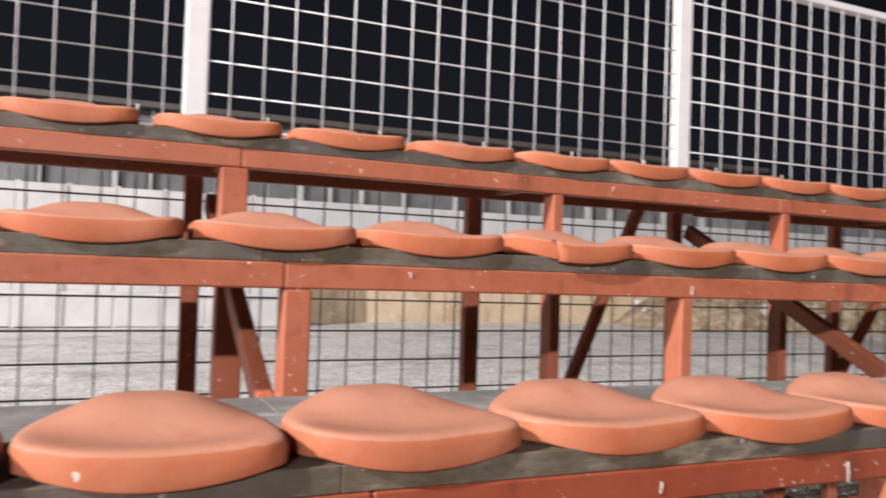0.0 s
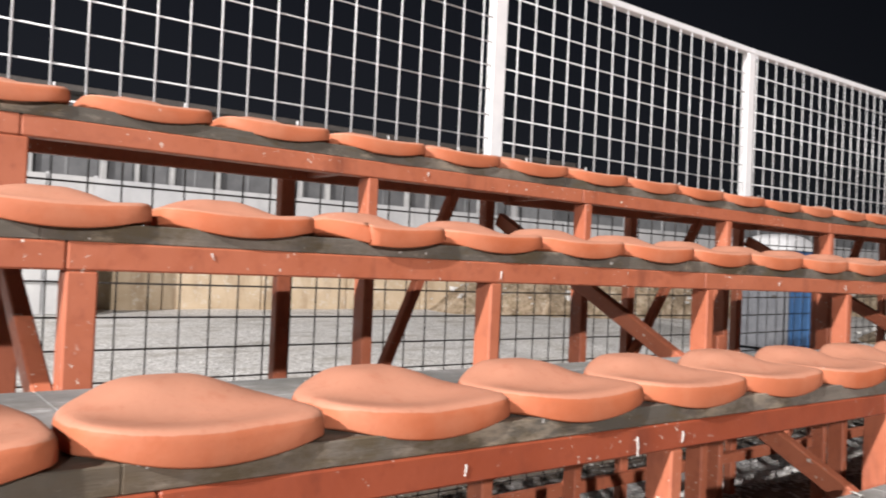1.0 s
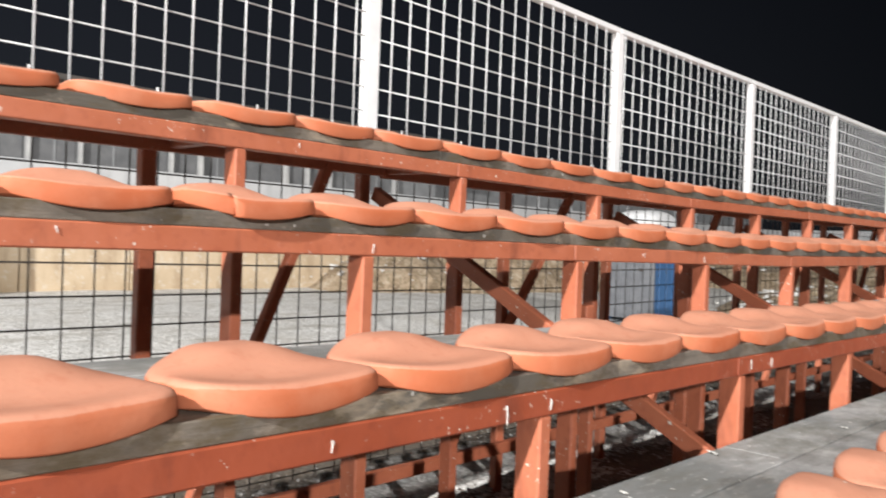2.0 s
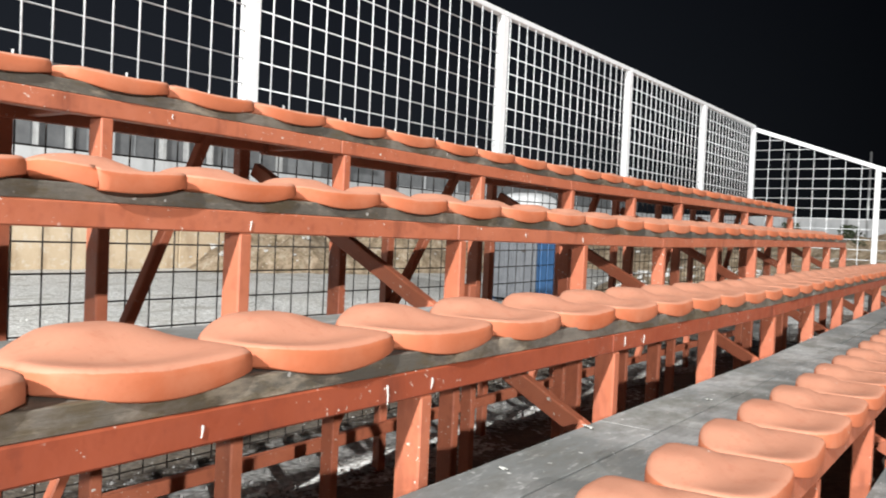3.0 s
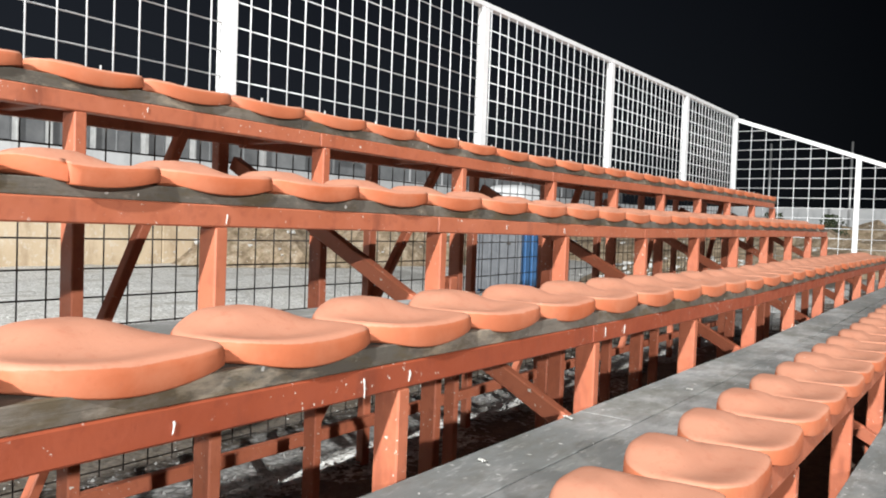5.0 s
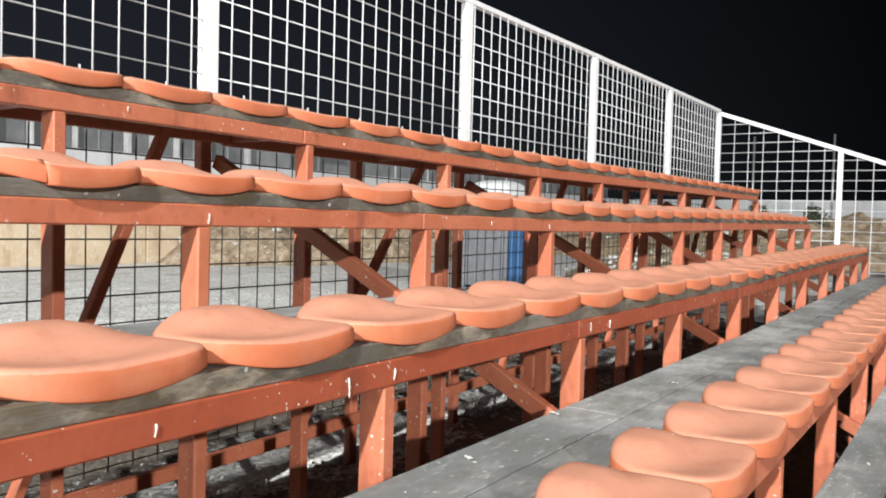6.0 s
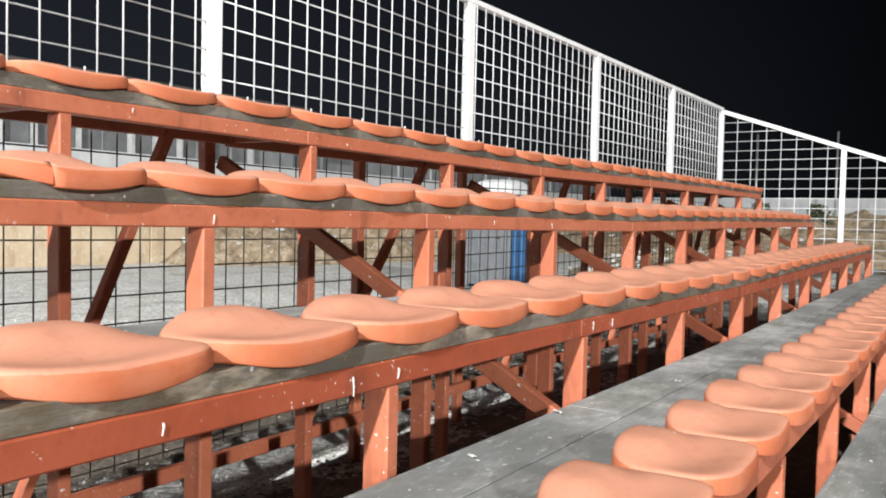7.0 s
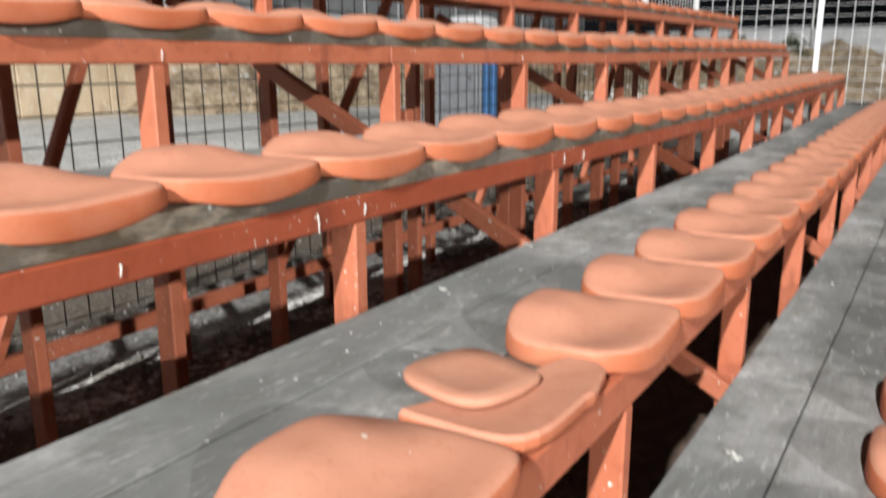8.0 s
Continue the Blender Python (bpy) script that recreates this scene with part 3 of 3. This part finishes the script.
# ---- the white fence on the back and the end of the stand ----
def build_fence():
    fence = new("mesh_fence")
    tagged(fence, "white steel fence with welded wire mesh behind the stand", "fence")
    yf, ztop = 3.70, 3.407
    posts = [-3.98, -1.35, 1.31, 3.90, 6.45, 8.94, END]
    for x in posts:
        child("post", box_mesh(0.10, 0.06, ztop - 2.08, WHITE, 0.006), fence, Matrix.Translation((x, yf + 0.03, (ztop + 2.08) / 2 + view_dz(x))))
    for a, b in zip(posts, posts[1:]):
        xa, xb = a, b
        m, length = between((xa, yf + 0.03, ztop + 0.022 + view_dz(xa)), (xb, yf + 0.03, ztop + 0.022 + view_dz(xb)))
        child("top_rail", box_mesh(0.06, 0.044, length, WHITE, 0.005), fence, m)
        for i in range(math.ceil((xa + 0.055 - 0.057) / 0.1397), math.floor((xb - 0.055 - 0.057) / 0.1397) + 1):
            x = 0.057 + 0.1397 * i + rng.uniform(-0.006, 0.006)
            child("wire", rod_mesh(1.30, 0.0042, WIRE), fence, Matrix.Translation((x, yf + 0.004, 2.757 + view_dz(x))) @ Matrix.Rotation(rng.uniform(-0.005, 0.005), 4, "Y"))
        # the lower mesh is much darker wire than the upper
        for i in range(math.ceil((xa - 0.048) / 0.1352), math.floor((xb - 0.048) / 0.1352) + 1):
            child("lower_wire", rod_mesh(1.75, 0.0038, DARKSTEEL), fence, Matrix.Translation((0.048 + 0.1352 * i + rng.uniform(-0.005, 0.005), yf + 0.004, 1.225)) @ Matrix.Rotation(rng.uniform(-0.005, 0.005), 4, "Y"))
        zs = [0.385 + 0.14 * i for i in range(12)] + [2.105 + 0.142 * i for i in range(9)]
        for z in zs:
            m, length = between((xa, yf + 0.012, z + view_dz(xa) + rng.uniform(-0.006, 0.006)), (xb, yf + 0.012, z + view_dz(xb) + rng.uniform(-0.006, 0.006)))
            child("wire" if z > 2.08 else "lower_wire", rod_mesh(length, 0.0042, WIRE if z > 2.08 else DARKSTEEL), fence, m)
    # the end of the stand, with a falling top rail
    end = new("end_fence")
    tagged(end, "white steel mesh fence with sloping rail at the stand's end", "fence")
    xe = END
    ys = [3.70, 1.96, 0.22]

    def rail(y):
        return 3.42 - (3.70 - y) * 0.356

    for y in ys[1:]:
        child("post", box_mesh(0.06, 0.07, rail(y) - 0.02, WHITE, 0.006), end, Matrix.Translation((xe, y, rail(y) / 2)))
    for a, b in zip(ys, ys[1:]):
        m, length = between((xe, a, rail(a)), (xe, b, rail(b)))
        child("top_rail", box_mesh(0.05, 0.06, length, WHITE, 0.005), end, m)
        for i in range(1, 8):
            y = a + (b - a) * i / 8
            child("wire", rod_mesh(rail(y) - 0.14, 0.0046, WIRE), end, Matrix.Translation((xe, y, rail(y) / 2 + 0.06)))
        z = 0.124
        while z < rail(a) - 0.02:
            ylow = b if z < rail(b) else 3.70 - (3.42 - z) / 0.356
            m, length = between((xe + 0.006, a, z), (xe + 0.006, ylow, z))
            child("wire", rod_mesh(length, 0.0046, WIRE), end, m)
            z += 0.1485


build_fence()


# ---- behind the stand ----
def build_far():
    yw = 22.3
    wall = new("retaining_wall")
    tagged(wall, "long tan stained concrete wall of cast panels behind the gravel yard", "wall")
    x = -18.0
    while x < 19.5:
        child("panel", box_mesh(2.88, 0.25, 1.92, TAN, 0.02), wall, Matrix.Translation((x + 1.46, yw + 0.13, 0.90)))
        x += 2.92
    house = new("long_building")
    tagged(house, "long pale rendered low building with a row of dark windows", "building")
    child("wall", box_mesh(41.0, 0.30, 3.70, PALE, 0.01), house, Matrix.Translation((1.6, yw + 1.4, 1.70)))
    child("upper_wall", box_mesh(41.0, 0.20, 2.3, SHED, 0.01), house, Matrix.Translation((1.6, yw + 1.8, 4.68)))
    child("roof", box_mesh(42.0, 6.0, 0.18, ROOF, 0.02), house, Matrix.Translation((1.6, yw + 4.1, 5.92)))
    x = -18.5
    i = 0
    while x < 18.0:
        w = (1.60, 0.69, 0.76, 1.17)[i % 4]
        window = child("window", box_mesh(w, 0.06, 1.84, GLASS, 0.01), house, Matrix.Translation((x + w / 2, yw + 1.63, 4.48)))
        if w > 1.0:
            child("mullion", box_mesh(0.05, 0.03, 1.80, SHED, 0.006), window, Matrix.Translation((0.08 * math.sin(i), -0.045, 0.0)))
        child("pillar", box_mesh((0.15, 0.07, 0.10, 0.06)[i % 4], 0.27, 2.3, FRAME, 0.01), house, Matrix.Translation((x + w + 0.12, yw + 1.53, 4.70)))
        x += w + 0.245
        i += 1
    yard = new("yard_wall")
    tagged(yard, "long pale rendered yard wall beyond the earth bank", "wall")
    for i in range(5):
        child("wall_panel", box_mesh(8.05, 0.28, 3.70, PALE, 0.01), yard, Matrix.Translation((26.3 + 8.07 * i, yw + 1.4, 1.70)))
    shed = new("long_shed")
    tagged(shed, "dim grey sheet-clad shed standing behind the yard wall", "shed")
    child("wall", box_mesh(39.0, 0.2, 5.8, SHED, 0.01), shed, Matrix.Translation((42.1, yw + 4.2, 2.85)))
    child("roof", box_mesh(39.5, 4.9, 0.16, ROOF, 0.02), shed, Matrix.Translation((42.1, yw + 6.3, 5.83)))
    for i in range(13):
        child("cladding_rib", box_mesh(0.12, 0.06, 5.7, PALE, 0.01), shed, Matrix.Translation((23.3 + 3.0 * i, yw + 4.06, 2.85)))


build_far()


def build_site_fence():
    """White sheet panels on posts that close the yard at its near end."""
    fence = new("panel_fence")
    tagged(fence, "white sheet-metal panel fence standing on the gravel yard", "fence")
    for i in range(14):
        x = 2.55 - 1.06 * i
        child("panel", box_mesh(0.98, 0.04, 3.3, SHEET, 0.008), fence, Matrix.Translation((x, 20.5 + rng.uniform(-0.03, 0.03), 1.67)))
        child("post", box_mesh(0.09, 0.08, 3.4, PALE, 0.008), fence, Matrix.Translation((x + 0.53, 20.55, 1.66)))
    child("rail", box_mesh(14.8, 0.05, 0.08, PALE, 0.008), fence, Matrix.Translation((-4.34, 20.43, 0.8)))


build_site_fence()


def mound(name, cx, cy, rx, ry, h, material, label, category, seed):
    """An uneven heap of earth standing on the ground."""
    n = 40
    verts, faces = [], []
    for j in range(n + 1):
        for i in range(n + 1):
            u, v = 2 * i / n - 1, 2 * j / n - 1
            d = max(0.0, 1 - (u * u + v * v))
            x, y = cx + u * rx, cy + v * ry
            z = h * d ** 0.55 * (0.75 + 0.5 * noise.noise((x * 0.5, y * 0.5, seed))) + 0.22 * h * d * noise.noise((x * 2.0, y * 2.0, seed + 5)) + 0.1 * h * d * noise.noise((x * 6, y * 6, seed + 9))
            verts.append((x, y, max(z, -0.05) - 0.06))
    for j in range(n):
        for i in range(n):
            a = j * (n + 1) + i
            faces.append((a, a + 1, a + n + 2, a + n + 1))
    me = bpy.data.meshes.new("mound")
    me.from_pydata(verts, [], faces)
    me.materials.append(material)
    return tagged(new(name, me), label, category)


mound("earth_bank", 26.0, 21.0, 12.0, 3.6, 2.7, EARTH, "brown earth bank with scattered pale rubble", "earth bank", 1.0)
mound("earth_bank", 43.0, 8.0, 9.0, 26.0, 2.5, EARTH, "brown earth heap beyond the end of the stand", "earth bank", 4.0)
mound("earth_heap", 24.0, 8.5, 5.0, 3.0, 0.9, EARTH, "low heap of earth and rubble beyond the fence", "earth heap", 8.0)

def build_rubble():
    """Broken pale stones strewn over the banks."""
    verts, faces = [], []
    for bank in [o for o in bpy.data.objects if o.name.startswith("earth_")]:
        places = [v.co.copy() for v in bank.data.vertices if v.co.z > 0.15]
        for i in range(420):
            p = rng.choice(places) + Vector((rng.uniform(-0.3, 0.3), rng.uniform(-0.3, 0.3), -0.01))
            r = 0.03 + 0.11 * rng.random() ** 3
            o = len(verts)
            for sx in (-1, 1):
                for sy in (-1, 1):
                    for sz in (-1, 1):
                        verts.append((p.x + sx * r * rng.uniform(0.5, 1.2), p.y + sy * r * rng.uniform(0.5, 1.2), p.z + sz * r * rng.uniform(0.4, 0.9)))
            faces += [tuple(o + k for k in q) for q in ((0, 1, 3, 2), (4, 6, 7, 5), (0, 4, 5, 1), (2, 3, 7, 6), (0, 2, 6, 4), (1, 5, 7, 3))]
    me = bpy.data.meshes.new("rubble")
    me.from_pydata(verts, [], faces)
    me.materials.append(STONE)
    tagged(new("rubble", me), "pale broken stones strewn over the earth banks", "rubble", kind="stuff")


build_rubble()

far_wall = tagged(new("boundary_wall", box_mesh(0.4, 70.0, 3.7, PALE, 0.03)), "long pale boundary wall far beyond the stand", "wall")
far_wall.location = (60.0, 22.0, 1.8)


def build_bush(x, y, z, size, seed):
    """A low bush: short limbs and a crown of many small leaf clumps with gaps."""
    r = random.Random(seed)
    bush = new("bush")
    tagged(bush, "low dark green bush growing on the earth bank", "bush", "bushes on the bank")
    bm = bmesh.new()
    for i in range(6):
        a = r.uniform(0, 6.28)
        tip = Vector((math.cos(a) * size * 0.5, math.sin(a) * size * 0.5, size * r.uniform(0.5, 0.8)))
        m, length = between((0, 0, -0.1), tip)
        bmesh.ops.create_cone(bm, cap_ends=True, segments=6, radius1=0.05, radius2=0.015, depth=length, matrix=m)
    child("limbs", mesh_of(bm, ROOF), bush, Matrix.Translation((x, y, z)))
    verts, faces = [], []
    for i in range(900):
        a, h = r.uniform(0, 6.28), r.random()
        rad = size * (0.75 * math.sqrt(r.random()) * (1.1 - h * 0.7)) * (0.8 + 0.3 * math.sin(3 * a + seed))
        c = Vector((x + rad * math.cos(a), y + rad * math.sin(a), z + size * (0.15 + 0.85 * h)))
        e = Euler((r.uniform(0, 6), r.uniform(0, 6), r.uniform(0, 6))).to_matrix()
        w = size * r.uniform(0.03, 0.07)
        o = len(verts)
        verts += [tuple(c + e @ Vector(p)) for p in ((-w, 0, 0), (0, -w * 0.5, 0), (w, 0, w * 0.3), (0, w * 0.5, 0))]
        faces.append((o, o + 1, o + 2, o + 3))
    me = bpy.data.meshes.new("leaves")
    me.from_pydata(verts, [], faces)
    me.materials.append(LEAF)
    child("crown", me, bush, Matrix())


build_bush(39.0, 9.2, 1.4, 1.3, 3)
build_bush(40.0, 6.9, 1.5, 1.2, 5)
build_bush(38.0, 11.5, 1.2, 0.9, 8)


def build_lamp_posts():
    pole = new("net_pole", rod_mesh(8.2, 0.07, STEEL, 10))
    tagged(pole, "slim grey steel pole standing beyond the far wall", "pole", "poles of the far net")
    pole.matrix_basis = Matrix.Translation((58.0, 13.9, 4.0))
    copy_thing(pole, Matrix.Translation((58.0, 8.7, 4.0)))


build_lamp_posts()


# ---- portable toilet ----
def build_toilet():
    cabin = new("portable_toilet")
    tagged(cabin, "portable toilet with grey door, blue sides and white domed roof", "portable toilet")
    cx, cy, w, h = 13.63, 9.07, 1.10, 2.02
    child("skid", box_mesh(w, w, 0.14, GREYPLASTIC, 0.02), cabin, Matrix.Translation((cx, cy, 0.09)))
    child("door", box_mesh(0.05, w - 0.16, h - 0.1, GREYPLASTIC, 0.015), cabin, Matrix.Translation((cx - w / 2 + 0.02, cy, 0.16 + h / 2)))
    for s in (-1, 1):
        child("side_panel", box_mesh(w - 0.1, 0.05, h, BLUEPLASTIC, 0.015), cabin, Matrix.Translation((cx + 0.02, cy + s * (w / 2 - 0.03), 0.16 + h / 2)))
    for s in (-1, 1):
        for t in (-1, 1):
            child("corner_post", box_mesh(0.08, 0.08, h, GREYPLASTIC, 0.02), cabin, Matrix.Translation((cx + s * (w / 2 - 0.02), cy + t * (w / 2 - 0.02), 0.16 + h / 2)))
    child("back_panel", box_mesh(0.05, w - 0.16, h, BLUEPLASTIC, 0.015), cabin, Matrix.Translation((cx + w / 2 - 0.02, cy, 0.16 + h / 2)))
    bm = bmesh.new()
    n = 14
    grid = []
    for j in range(n + 1):
        grid.append([])
        for i in range(n + 1):
            u, v = 2 * i / n - 1, 2 * j / n - 1
            z = 0.34 * (1 - abs(u) ** 3) ** 0.5 * (1 - abs(v) ** 4) ** 0.5
            grid[-1].append(bm.verts.new((cx + u * w * 0.53, cy + v * w * 0.53, 0.16 + h + z)))
    for j in range(n):
        for i in range(n):
            bm.faces.new((grid[j][i], grid[j][i + 1], grid[j + 1][i + 1], grid[j + 1][i]))
    part("roof", bm, WHITEPLASTIC, cabin, "white domed plastic roof", True)
    for i in range(4):
        child("vent_slot", box_mesh(0.012, 0.30, 0.03, ROOF, 0.004), cabin, Matrix.Translation((cx - w / 2 - 0.006, cy, 1.86 + 0.06 * i)))
    for t in (-0.22, 0.0, 0.22):
        child("door_rib", box_mesh(0.03, 0.035, 1.5, GREYPLASTIC, 0.008), cabin, Matrix.Translation((cx - w / 2 - 0.01, cy + t, 0.98)))
    for t in (-0.3, 0.0, 0.3):
        child("side_rib", box_mesh(0.05, 0.03, 1.8, BLUEPLASTIC, 0.008), cabin, Matrix.Translation((cx + t, cy - w / 2 - 0.005, 1.1)))
    child("handle", box_mesh(0.03, 0.10, 0.06, ROOF, 0.01), cabin, Matrix.Translation((cx - w / 2 - 0.02, cy - 0.28, 1.25)))


build_toilet()
build_boards()
